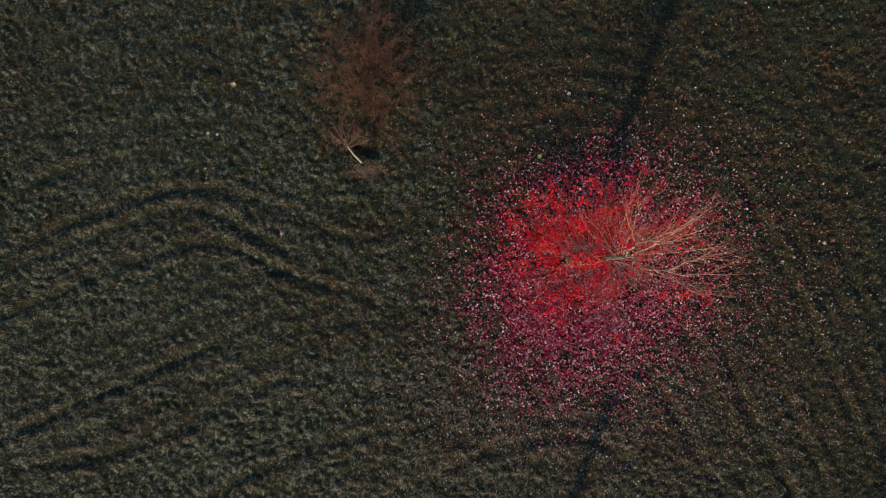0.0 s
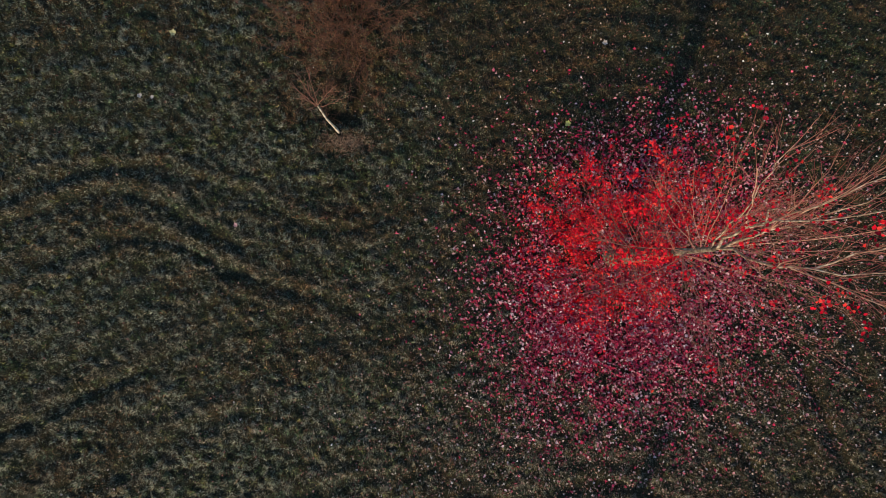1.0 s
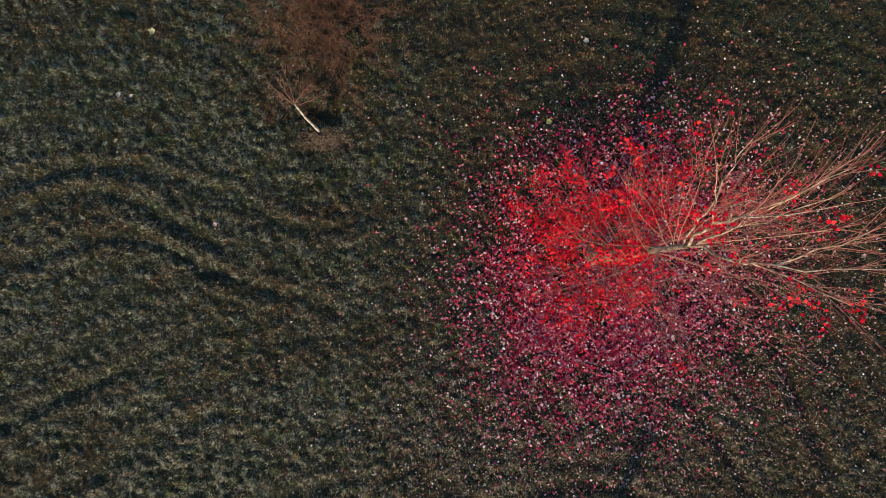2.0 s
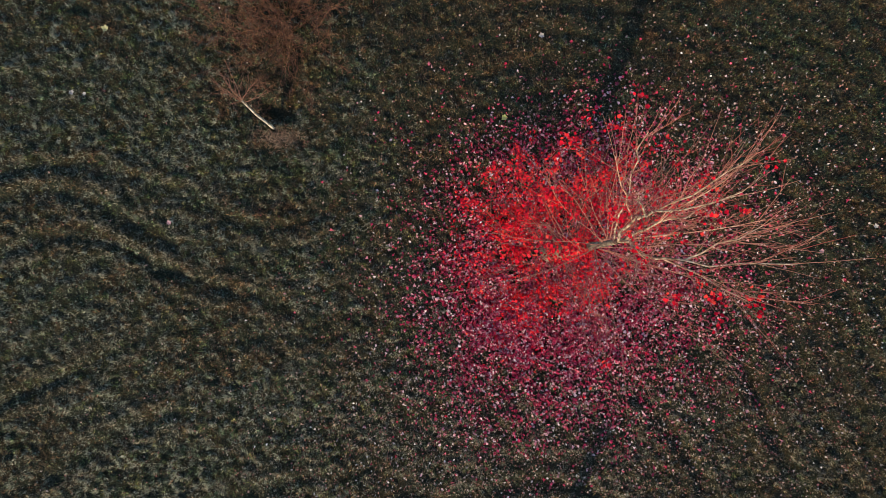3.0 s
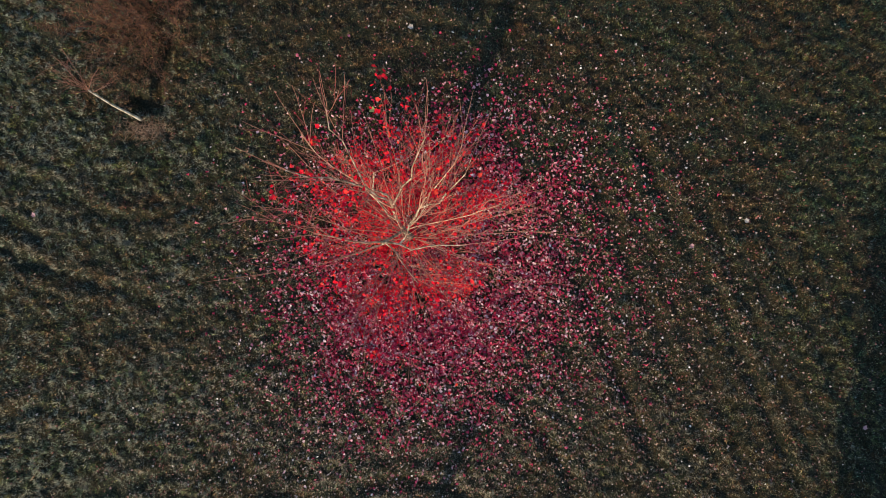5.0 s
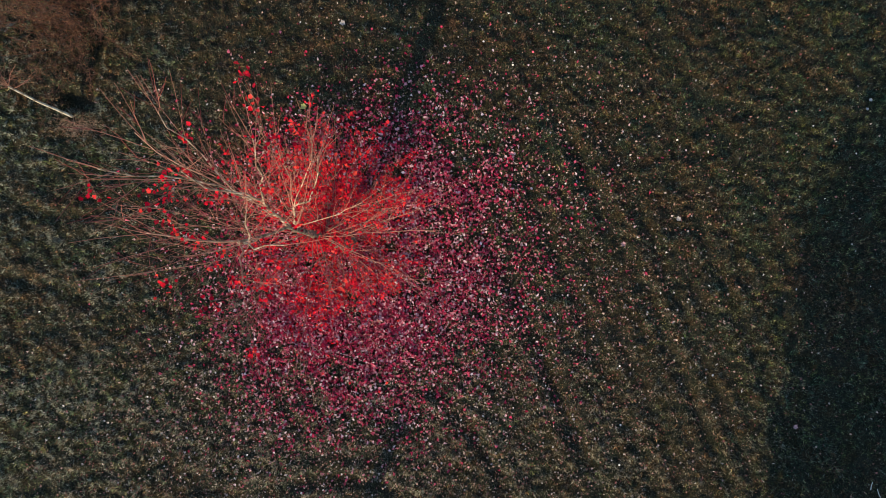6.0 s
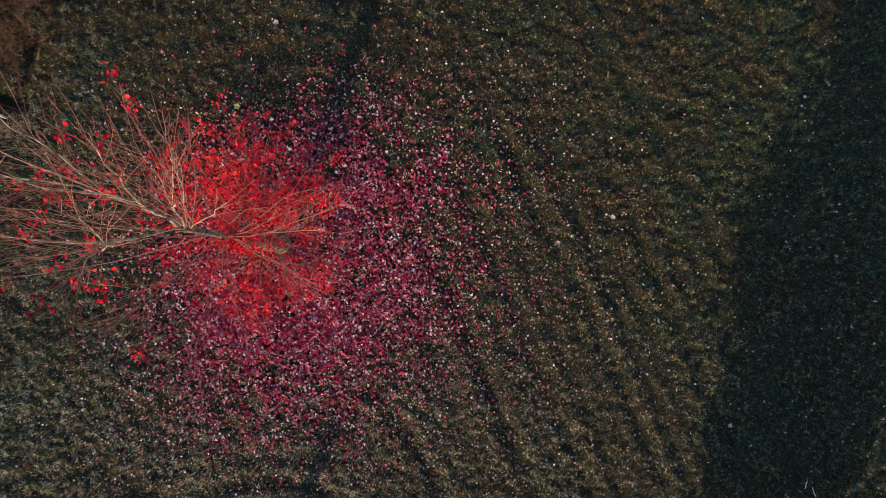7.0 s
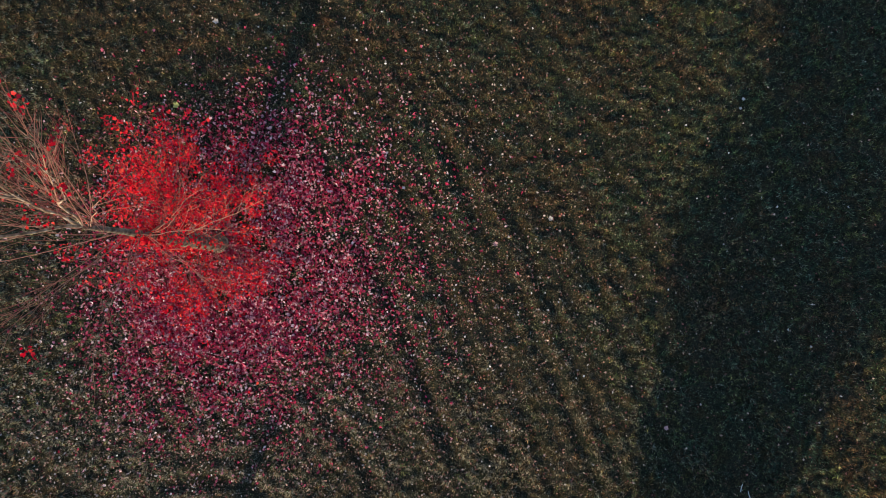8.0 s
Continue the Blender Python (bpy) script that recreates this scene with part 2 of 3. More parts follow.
def raw_mesh(name, verts, faces, material, smooth=False, normals=None):
    """A mesh from arrays; all faces have as many corners. normals: one a corner point, for blades that round off a tussock."""
    me = bpy.data.meshes.new(name)
    n, k = faces.shape
    me.vertices.add(len(verts))
    me.vertices.foreach_set("co", np.ascontiguousarray(verts, dtype=np.float32).ravel())
    me.loops.add(n * k)
    me.loops.foreach_set("vertex_index", np.ascontiguousarray(faces, dtype=np.int32).ravel())
    me.polygons.add(n)
    me.polygons.foreach_set("loop_start", np.arange(0, n * k, k, dtype=np.int32))
    me.polygons.foreach_set("use_smooth", np.full(n, smooth))
    me.materials.append(material)
    me.update(calc_edges=True)
    if normals is not None:
        me.attributes.new("custom_normal", "FLOAT_VECTOR", "POINT").data.foreach_set("vector", np.ascontiguousarray(normals, dtype=np.float32).ravel())
        me.update()
    return me


def part(name, me, parent, label=""):
    ob = new(name, me)
    ob.parent = parent
    if label:
        ob["label"] = label
    return ob


def thing(name, at, label, category, group=""):
    ob = new(name)
    ob.location, ob.empty_display_size = at, 0.3
    return tagged(ob, label, category, group)


class Tubes:
    """Collects round, tapering, bent rods into one mesh."""

    def __init__(self):
        self.v, self.f, self.n = [], [], 0

    def add(self, pts, r0, r1, sides=5):
        """From thickness r0 to r1, or, where r1 is 0, with the thicknesses in r0."""
        pts = np.array([tuple(p) for p in pts], float)
        m = len(pts)
        tang = np.gradient(pts, axis=0)
        tang /= np.linalg.norm(tang, axis=1)[:, None] + 1e-9
        ref = np.where(np.abs(tang[:, 2:3]) > 0.9, [[1.0, 0, 0]], [[0, 0, 1.0]])
        a = np.cross(tang, ref)
        a /= np.linalg.norm(a, axis=1)[:, None] + 1e-9
        b = np.cross(tang, a)
        for i in range(1, m):                                   # keep the rings from twisting
            if np.dot(a[i], a[i - 1]) < 0:
                a[i], b[i] = -a[i], -b[i]
        ang = np.arange(sides) * 2 * np.pi / sides
        rad = np.linspace(r0, r1, m) if r1 else np.array(r0)
        rad = rad[:, None, None]
        ring = pts[:, None] + rad * (np.cos(ang)[None, :, None] * a[:, None] + np.sin(ang)[None, :, None] * b[:, None])
        self.v.append(ring.reshape(-1, 3))
        i, j = np.meshgrid(np.arange(m - 1), np.arange(sides), indexing="ij")
        k = (j + 1) % sides
        q = np.stack([i * sides + j, i * sides + k, (i + 1) * sides + k, (i + 1) * sides + j], -1).reshape(-1, 4) + self.n
        self.f.append(q)
        self.n += m * sides

    def mesh(self, name, material):
        return raw_mesh(name, np.concatenate(self.v), np.concatenate(self.f), material, True)


def bough(start, heading, length, steps, lift=0.0, wander=0.12):
    """The bends of a branch from start, that wanders and turns upwards by lift."""
    p, d = Vector(start), Vector(heading).normalized()
    pts = [p.copy()]
    for _ in range(steps):
        d = (d + Vector(rng.normal(0, wander, 3)) + Vector((0, 0, lift))).normalized()
        p = p + d * (length / steps)
        pts.append(p.copy())
    return pts


def along(pts, s):
    s = min(max(s, 0), 0.999) * (len(pts) - 1)
    i = int(s)
    return pts[i].lerp(pts[i + 1], s - i), (pts[i + 1] - pts[i]).normalized()


# lobed leaf: stalk end, lobes and notches round the middle
LEAF = np.array([(0, 0.3), (0, -0.06), (0.36, -0.04), (0.33, 0.18), (0.52, 0.42), (0.29, 0.56), (0, 0.95), (-0.29, 0.56), (-0.52, 0.42), (-0.33, 0.18), (-0.36, -0.04)]) - (0, 0.35)
LEAF_FACES = np.array([(0, i, i % 10 + 1) for i in range(1, 11)])


def turn_matrices(n, tilt):
    """Random turns about the upright with the leaves tilted by up to about tilt degrees."""
    yaw, lean, side = rng.uniform(0, 2 * np.pi, n), rng.normal(0, np.radians(tilt), n), rng.normal(0, np.radians(tilt), n)
    cz, sz, cx, sx, cy, sy = np.cos(yaw), np.sin(yaw), np.cos(lean), np.sin(lean), np.cos(side), np.sin(side)
    o, l = np.zeros(n), np.ones(n)
    rz = np.array([[cz, -sz, o], [sz, cz, o], [o, o, l]]).transpose(2, 0, 1)
    rx = np.array([[l, o, o], [o, cx, -sx], [o, sx, cx]]).transpose(2, 0, 1)
    ry = np.array([[cy, o, sy], [o, l, o], [-sy, o, cy]]).transpose(2, 0, 1)
    return rx @ ry @ rz


def leaf_shape(curl, cup):
    z = curl * LEAF[:, 1] ** 2 + cup * LEAF[:, 0] ** 2
    return np.c_[LEAF, z]


def leaf_mesh(name, places, sizes, tilt, material, rolled=0.4):
    n = len(places)
    curl, cup = rng.normal(0, rolled, n), rng.choice((-1, 1, 1), n) * rng.uniform(0.2, 2.6, n) * rolled
    flat = np.broadcast_to(LEAF, (n, 11, 2)) * np.stack([1 / (1 + 0.35 * np.abs(cup)), np.ones(n)], -1)[:, None]
    local = np.concatenate([flat, (curl[:, None] * LEAF[:, 1] ** 2 + cup[:, None] * LEAF[:, 0] ** 2)[..., None]], -1)
    local = local * np.array(sizes)[:, None, None]
    v = np.einsum("nij,nkj->nki", turn_matrices(n, tilt), local) + np.array(places)[:, None]
    f = LEAF_FACES[None] + 11 * np.arange(n)[:, None, None]
    return raw_mesh(name, v.reshape(-1, 3), f.reshape(-1, 3), material)


# ---------------------------------------------------------------- ground
def spread(lo, hi, step, far):
    out = [far]
    while out[-1] > 1.2:
        out.append(out[-1] / 1.8)
    out = np.array(out)
    return np.r_[lo - out, np.arange(lo, hi, step), hi + out[::-1]]


gx, gy = spread(-17, 23, 0.085, 900), spread(-10, 10, 0.085, 900)
GX, GY = np.meshgrid(gx, gy, indexing="ij")
flat_x, flat_y = GX.ravel(), GY.ravel()
gz, _ = ground_height(flat_x, flat_y)
ni, nj = len(gx), len(gy)
ii, jj = np.meshgrid(np.arange(ni - 1), np.arange(nj - 1), indexing="ij")
quads = np.stack([ii * nj + jj, (ii + 1) * nj + jj, (ii + 1) * nj + jj + 1, ii * nj + jj + 1], -1).reshape(-1, 4)
ground = new("ground", raw_mesh("ground", np.c_[flat_x, flat_y, gz], quads, soil, True))
tagged(ground, "dark uneven meadow soil with pressed wheel tracks", "ground", kind="structure")


# ---------------------------------------------------------------- grass
def darker_east(x, y):
    """Where dry and pale blades are cut back to darken the grass east of the maple's stem."""
    return np.exp(-((x - 8.6) / 2.0) ** 2 - ((y - 0.4) / 2.6) ** 2)


def dryness(x, y, low):
    """Share of dry brown blades: patches, more of them round and east of the red tree."""
    east = 1 / (1 + np.exp(-(x - 1.5) / 2.5))
    d = 0.05 + 2.5 * np.clip(low, 0, 0.06) + 0.50 * east * (1 - 0.6 / (1 + np.exp(-(x - 14) / 0.8))) + 0.015 * np.clip(y, -5, 6) + 0.9 * (speck(x, y, 1.7, 21) - 0.55) + 0.5 * (speck(x, y, 0.5, 22) - 0.5) + 0.7 * (speck(x, y, 0.19, 23) - 0.5)
    across, down = 0.92 * x + 0.39 * y, (0.92 * y - 0.39 * x) / 5          # streaks that run with the mowing lines
    d += 1.25 * east * (speck(across, down, 0.75, 51) - 0.46)
    d += 2.2 * np.exp(-((x + 2.75) / 0.75) ** 2 - ((y - 2.6) / 0.30) ** 2) + 0.35 * np.exp(-((x + 2.8) ** 2 + (y - 6.0) ** 2) / 5.0) + 0.35 * np.exp(-((x - 1.0) / 2.8) ** 2 - ((y - 6.0) / 2.5) ** 2)
    d += 0.9 * np.exp(-((x + 3.3) / 1.2) ** 2 - ((y - 1.0) / 0.42) ** 2) * speck(x, y, 0.4, 52) * 1.6      # a dry strip beside the track's bend
    d -= 0.45 * darker_east(x, y)
    return np.clip(d, 0.03, 0.9)


def tussock(x, y):
    """How thick the grass stands, from 0 to 1, in tussocks of a hand's width."""
    return 0.4 * speck(x / 1.2, y, 0.19, 31) + 0.6 * speck(x / 1.2, y, 0.095, 32)


def tufts(n, lo, hi, bottom, top, each, grow=1.0):
    """Small tussocks of blades that lean out from their middles. Returns the blades, their kinds and the way each faces."""
    x, y = rng.uniform(lo, hi, n), rng.uniform(bottom, top, n)
    z, trod = ground_height(x, y)
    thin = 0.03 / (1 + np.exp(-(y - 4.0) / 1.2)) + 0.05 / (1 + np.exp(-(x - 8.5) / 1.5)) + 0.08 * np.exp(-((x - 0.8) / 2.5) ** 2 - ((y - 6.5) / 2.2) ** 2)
    rich = tussock(x, y)
    keep = (rng.random(n) < 1.15 * rich + 0.32) & (trod < 1.15) & (rng.random(n) > thin * np.clip(1.8 * speck(x, y, 0.7, 38) + 0.1, 0, 1.3) / 1.0)
    x, y, z, trod = x[keep], y[keep], z[keep], trod[keep]
    n = len(x)
    rich = rich[keep]
    slope = [(tussock(x + a, y + b) - tussock(x - a, y - b)) * 0.14 / 0.05 + (ground_height(x + a, y + b)[0] - ground_height(x - a, y - b)[0]) / 0.05
             for a, b in ((0.025, 0), (0, 0.025))]
    tall = grow * (0.048 + 0.098 * rich ** 1.6) * rng.uniform(0.7, 1.3, n) * (1 - 0.35 * np.clip(trod, 0, 1))
    tall *= 1 - 0.35 * np.exp(-((x - 4.4) / 3.2) ** 2 - ((y + 1.2) / 2.6) ** 2)      # thin grass under the maple
    # lighter blades on the track ridges paint the sun on their banks
    ridge = np.clip(track_depth(x, y)[0], 0, 0.06)
    dry = rng.random(n) < dryness(x, y, ridge)
    # pale tufts, most of them in the south-west
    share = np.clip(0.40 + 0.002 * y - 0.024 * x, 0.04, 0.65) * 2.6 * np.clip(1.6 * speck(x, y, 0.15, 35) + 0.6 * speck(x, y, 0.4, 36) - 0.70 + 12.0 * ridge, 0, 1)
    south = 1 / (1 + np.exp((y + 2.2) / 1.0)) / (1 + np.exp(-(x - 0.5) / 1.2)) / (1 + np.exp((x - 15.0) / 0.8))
    share = (share * (1 + 2.2 * south) + 0.24 * south) * (1 - 0.8 * darker_east(x, y)) * (1 - 0.6 / (1 + np.exp(-(y - 3.2) / 0.9)) / (1 + np.exp(-(x - 1.0) / 1.5)))
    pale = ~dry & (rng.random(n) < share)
    # straw instead of pale blades south and east of the maple and on the ridges beside the tracks, where it paints
    # their sunlit banks
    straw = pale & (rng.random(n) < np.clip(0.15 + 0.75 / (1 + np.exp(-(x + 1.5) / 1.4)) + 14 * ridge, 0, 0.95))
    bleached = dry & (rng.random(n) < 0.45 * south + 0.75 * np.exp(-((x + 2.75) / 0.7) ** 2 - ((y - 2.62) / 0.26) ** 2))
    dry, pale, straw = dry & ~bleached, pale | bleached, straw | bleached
    m = n * each
    own = np.repeat(np.arange(n), each)
    head = rng.uniform(0, 2 * np.pi, m)
    lean = np.clip(rng.normal(0.62, 0.24, m), 0.08, 0.97)
    size = tall[own] * rng.uniform(0.5, 1.15, m)
    wide = grow * rng.uniform(0.007, 0.0135, m)
    out = rng.uniform(0, 0.03, m) * grow
    base = np.c_[x[own] + out * np.cos(head), y[own] + out * np.sin(head), z[own] - 0.012]
    side = np.c_[-np.sin(head), np.cos(head), np.zeros(m)] * wide[:, None]
    tip = base + size[:, None] * np.c_[np.cos(head) * lean, np.sin(head) * lean, np.sqrt(1 - lean ** 2)]
    stray = rng.random(m) < 0.12
    pale_blade_here = np.where(stray, rng.random(m) < 0.3, pale[own])
    dry_blade_here = np.where(stray, rng.random(m) < 0.2, dry[own])
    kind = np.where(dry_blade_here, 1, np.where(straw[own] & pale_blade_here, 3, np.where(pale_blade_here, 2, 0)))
    face = np.c_[np.cos(head), np.sin(head), np.zeros(m)] * 0.30 + rng.normal(0, 0.17, (m, 3)) + np.c_[-0.7 * slope[0][own], -0.7 * slope[1][own], np.ones(m)]
    face /= np.linalg.norm(face, axis=1)[:, None]
    return np.stack([base + side, base - side, tip], 1), kind, face


near = tufts(322000, -17.0, 22.5, -9.6, 9.6, 6)
sets = [near]
for box in ((-45, -17, -35, 35), (22.5, 50, -35, 35), (-17, 22.5, 9.6, 35), (-17, 22.5, -35, -9.6)):
    sets.append(tufts(int(7 * (box[1] - box[0]) * (box[3] - box[2])), *box, 4, 3.0))
BLADES, KIND, FACING = (np.concatenate(c) for c in zip(*sets))
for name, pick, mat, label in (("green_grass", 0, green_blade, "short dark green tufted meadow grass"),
                               ("pale_grass", 2, pale_blade, "pale grey-green blades among the meadow grass"),
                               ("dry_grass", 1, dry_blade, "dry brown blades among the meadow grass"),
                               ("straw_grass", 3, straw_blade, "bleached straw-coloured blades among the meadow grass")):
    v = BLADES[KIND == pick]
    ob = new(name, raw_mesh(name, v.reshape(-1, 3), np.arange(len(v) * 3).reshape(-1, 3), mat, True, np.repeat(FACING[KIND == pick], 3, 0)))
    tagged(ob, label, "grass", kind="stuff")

# a heap of cut dry grass at the birch's foot
n = 260
x, y = rng.normal(-2.85, 0.30, n), rng.normal(2.68, 0.14, n)
z, _ = ground_height(x, y)
head, size = rng.normal(0.2, 0.9, n), rng.uniform(0.05, 0.11, n)
reach = np.c_[np.cos(head), np.sin(head), rng.normal(0.05, 0.15, n)] * size[:, None]
across = np.c_[-np.sin(head), np.cos(head), np.zeros(n)] * 0.008
base = np.c_[x, y, z + rng.uniform(0.05, 0.11, n)]
clippings = new("cut_grass", raw_mesh("cut_grass", np.stack([base - reach + across, base - reach - across, base + reach], 1).reshape(-1, 3), np.arange(3 * n).reshape(-1, 3), hay))
tagged(clippings, "loose heap of rusty tan cut grass beside the birch", "cut grass", kind="stuff")

# ---------------------------------------------------------------- fallen leaves
BASE = Vector((4.22, -0.34, 0.0))


def drop_leaves(x, y, lo, hi):
    z, _ = ground_height(x, y)
    return np.c_[x, y, z + rng.uniform(lo, hi, len(x))]


def ring(n, cx, cy, sx, sy):
    return rng.normal(cx, sx, n), rng.normal(cy, sy, n)


x1, y1 = ring(18500, 3.75, -1.8, 1.5, 1.5)
x2, y2 = ring(14000, 5.7, -0.7, 1.85, 1.8)
x3, y3 = ring(4600, 4.8, 1.5, 1.9, 1.1)
x, y = np.r_[x1, x2, x3], np.r_[y1, y2, y3]
gap = speck(x, y, 0.45, 41) * 0.6 + speck(x, y, 0.2, 42) * 0.4
keep = rng.random(len(x)) < 2.1 * gap - 0.32
x, y = x[keep], y[keep]
litter = new("fallen_red_leaves", leaf_mesh("litter", drop_leaves(x, y, 0.03, 0.11), rng.uniform(0.045, 0.105, len(x)), 38, litter_leaf, 1.1))
tagged(litter, "fallen crimson, pink and pale maple leaves on the grass", "fallen leaves", kind="stuff")
x1, y1 = ring(4100, 3.62, -0.25, 0.62, 0.75)
x2, y2 = ring(3500, 3.9, -0.75, 1.1, 1.15)
x, y = np.r_[x1, x2], np.r_[y1, y2]
keep = rng.random(len(x)) < 3.6 * (speck(x, y, 0.5, 44) * 0.5 + speck(x, y, 0.2, 45) * 0.5) - 1.5
x, y = x[keep], y[keep]
fresh = new("fallen_scarlet_leaves", leaf_mesh("scarlet", drop_leaves(x, y, 0.05, 0.14), rng.uniform(0.05, 0.105, len(x)), 46, red_leaf, 0.8))
tagged(fresh, "freshly fallen scarlet maple leaves under the tree", "fallen leaves", kind="stuff")
x1, y1 = ring(5300, 6.0, -1.1, 3.4, 2.9)
x2, y2 = rng.uniform(-16.5, 22, 4200), rng.uniform(-9.3, 9.3, 4200)
x3, y3 = ring(3600, 2.4, -5.2, 3.8, 1.6)
x4, y4 = ring(3900, 9.0, -1.2, 3.2, 4.0)
lit = x4 < 15.5
keep = rng.random(len(x2)) * (0.75 + 0.25 * np.tanh((y2 - 1) / 2)) * 1.3 < 0.2 + 0.8 / (1 + np.exp(-(x2 - 0.5) / 1.5))
x, y = np.r_[x1, x2[keep], x3, x4[lit]], np.r_[y1, y2[keep], y3, y4[lit]]
faded = new("faded_fallen_leaves", leaf_mesh("faded", drop_leaves(x, y, 0.04, 0.11), rng.uniform(0.032, 0.072, len(x)), 40, pale_leaf, 1.0))
tagged(faded, "scattered faded pale fallen leaves in the grass", "fallen leaves", kind="stuff")


# ---------------------------------------------------------------- red maple
def red_tree():
    tree = thing("maple_tree", BASE, "slender maple with bare upswept tan branches and bright red leaves", "tree")
    trunk_pts = [Vector(p) for p in ((0.00, 0, -0.1), (0.00, 0.0, 0.4), (0.03, 0.0, 1.2), (0.09, 0.01, 2.7), (0.13, 0.02, 3.8), (0.18, 0.03, 4.9), (0.20, 0.04, 6.1))]
    t = Tubes()
    t.add(trunk_pts, (0.28, 0.215, 0.195, 0.17, 0.098, 0.055, 0.042), 0, 12)
    part("trunk", t.mesh("trunk", trunk_bark), tree)
    leaves, high = [], []

    small = Tubes()

    def limb(main, r0, r1, twigs, reach, leafy, lift, top):
        body = Tubes()
        body.add(main, r0, r1, 7)
        ob = part("limb", body.mesh("limb", bark if r0 > 0.0135 else shoot_bark if r0 > 0.0106 else twig_bark if top else side_bark), tree)
        for _ in range(2 if top else 0):                        # long straight whips that carry the limb on
            p, d = along(main, rng.uniform(0.8, 1.0))
            whip = Tubes()
            whip.add(bough(p, d + Vector(rng.normal(0, 0.22, 3)), rng.uniform(0.5, 0.9), 6, 0.0, 0.03), 0.0036, 0.0018, 4)
            part("branch", whip.mesh("branch", twig_bark), ob, "thin reddish-tan branch")
        twigs = int(1.15 * twigs) if top else twigs
        for k in range(twigs):
            s = 0.12 + 0.86 * (k + rng.random()) / twigs
            p, d = along(main, s)
            out = Vector((*rng.normal(0, 1, 2), rng.uniform(-0.2, 0.6)))
            out = (out - d * out.dot(d)).normalized()
            sub = bough(p, d * (1.2 if top else 0.9) + out * (0.55 if top else 0.8), reach * rng.uniform(0.6, 1.2) * (1.25 - 0.45 * s), 6, lift, 0.035)
            branch = Tubes()
            branch.add(sub, max(r1 * 0.7, (r0 + (r1 - r0) * s) * 0.17), 0.0018, 4)
            part("branch", branch.mesh("branch", twig_bark if top else side_bark), ob, "thin reddish-tan branch" if top else "")
            ends = [sub]
            for _ in range(3 if top else 2):
                q, e = along(sub, rng.uniform(0.2, 0.85))
                o = Vector(rng.normal(0, 1, 3))
                o = (o - e * o.dot(e)).normalized()
                tw = bough(q, e + o * 0.5, reach * rng.uniform(0.25, 0.6), 4, lift, 0.06)
                small.add(tw, 0.0034, 0.0018, 3)
                ends.append(tw)
            for tw in ends:
                if rng.random() < leafy[0]:
                    for _ in range(rng.integers(leafy[1], leafy[2] + 1)):
                        q, e = along(tw, rng.uniform(leafy[3], 1.0))
                        (high if top else leaves).append(q + Vector(rng.normal(0, 0.065, 3)))

    # upper limbs that part at the fork: thickness, side branches, their reach, bends
    uppers = [
        (0.046, 12, 1.0, [(0.20, 0.04, 6.05), (0.12, 0.19, 6.5), (0.14, 0.28, 7.1), (0.17, 0.33, 7.65), (0.15, 0.32, 8.4), (0.13, 0.30, 9.2), (0.27, 0.32, 10.1)]),
        (0.026, 8, 0.9, [(0.16, 0.31, 7.3), (0.36, 0.45, 8.1), (0.53, 0.60, 8.8), (0.71, 0.78, 9.5)]),
        (0.024, 9, 1.0, [(0.17, 0.33, 7.6), (-0.07, 0.40, 8.3), (-0.35, 0.42, 9.1), (-0.59, 0.38, 9.9)]),
        (0.020, 8, 0.9, [(0.14, 0.28, 7.1), (-0.14, 0.45, 7.9), (-0.41, 0.62, 8.6), (-0.64, 0.85, 9.2)]),
        (0.028, 9, 0.9, [(0.18, 0.05, 5.9), (0.04, 0.22, 6.6), (-0.06, 0.38, 7.23), (-0.19, 0.60, 8.1), (-0.27, 0.90, 8.8), (-0.33, 1.10, 9.4)]),
        (0.038, 8, 0.9, [(0.20, 0.04, 6.05), (0.39, 0.15, 6.5), (0.51, 0.27, 7.1), (0.80, 0.34, 7.4), (1.01, 0.50, 8.0), (1.21, 0.72, 8.7)]),
        (0.018, 7, 0.7, [(0.51, 0.27, 7.1), (0.75, 0.50, 7.6), (1.01, 0.72, 8.16), (1.13, 0.98, 8.8)]),
        (0.016, 6, 0.7, [(0.51, 0.27, 7.1), (0.61, 0.58, 7.7), (0.65, 0.95, 8.4)]),
        (0.042, 8, 0.9, [(0.20, 0.04, 6.0), (0.17, -0.10, 7.1), (0.09, -0.24, 8.0), (0.19, -0.27, 8.3), (0.37, -0.28, 8.5), (0.73, -0.32, 9.1), (1.13, -0.34, 9.6)]),
        (0.024, 9, 0.9, [(0.37, -0.28, 8.5), (0.53, -0.10, 9.1), (0.76, 0.05, 9.7)]),
        (0.022, 9, 0.9, [(0.19, -0.27, 8.3), (0.41, -0.48, 8.9), (0.65, -0.72, 9.5)]),
        (0.022, 8, 1.0, [(0.09, -0.24, 8.0), (-0.17, -0.26, 8.7), (-0.45, -0.22, 9.4)]),
        (0.018, 8, 0.9, [(0.17, -0.10, 7.1), (-0.04, -0.30, 7.9), (-0.29, -0.46, 8.7)]),
        (0.018, 8, 1.0, [(0.18, 0.04, 5.8), (0.61, 0.10, 6.5), (1.20, 0.15, 7.35), (1.61, 0.26, 8.0)]),
        (0.015, 7, 0.9, [(0.16, 0.02, 4.2), (0.83, -0.01, 4.9), (1.71, 0.0, 5.7), (2.46, 0.02, 6.3)]),
        (0.015, 7, 0.9, [(0.09, 0.01, 2.5), (1.15, 0.30, 3.35), (2.48, 0.64, 4.4)]),
    ]
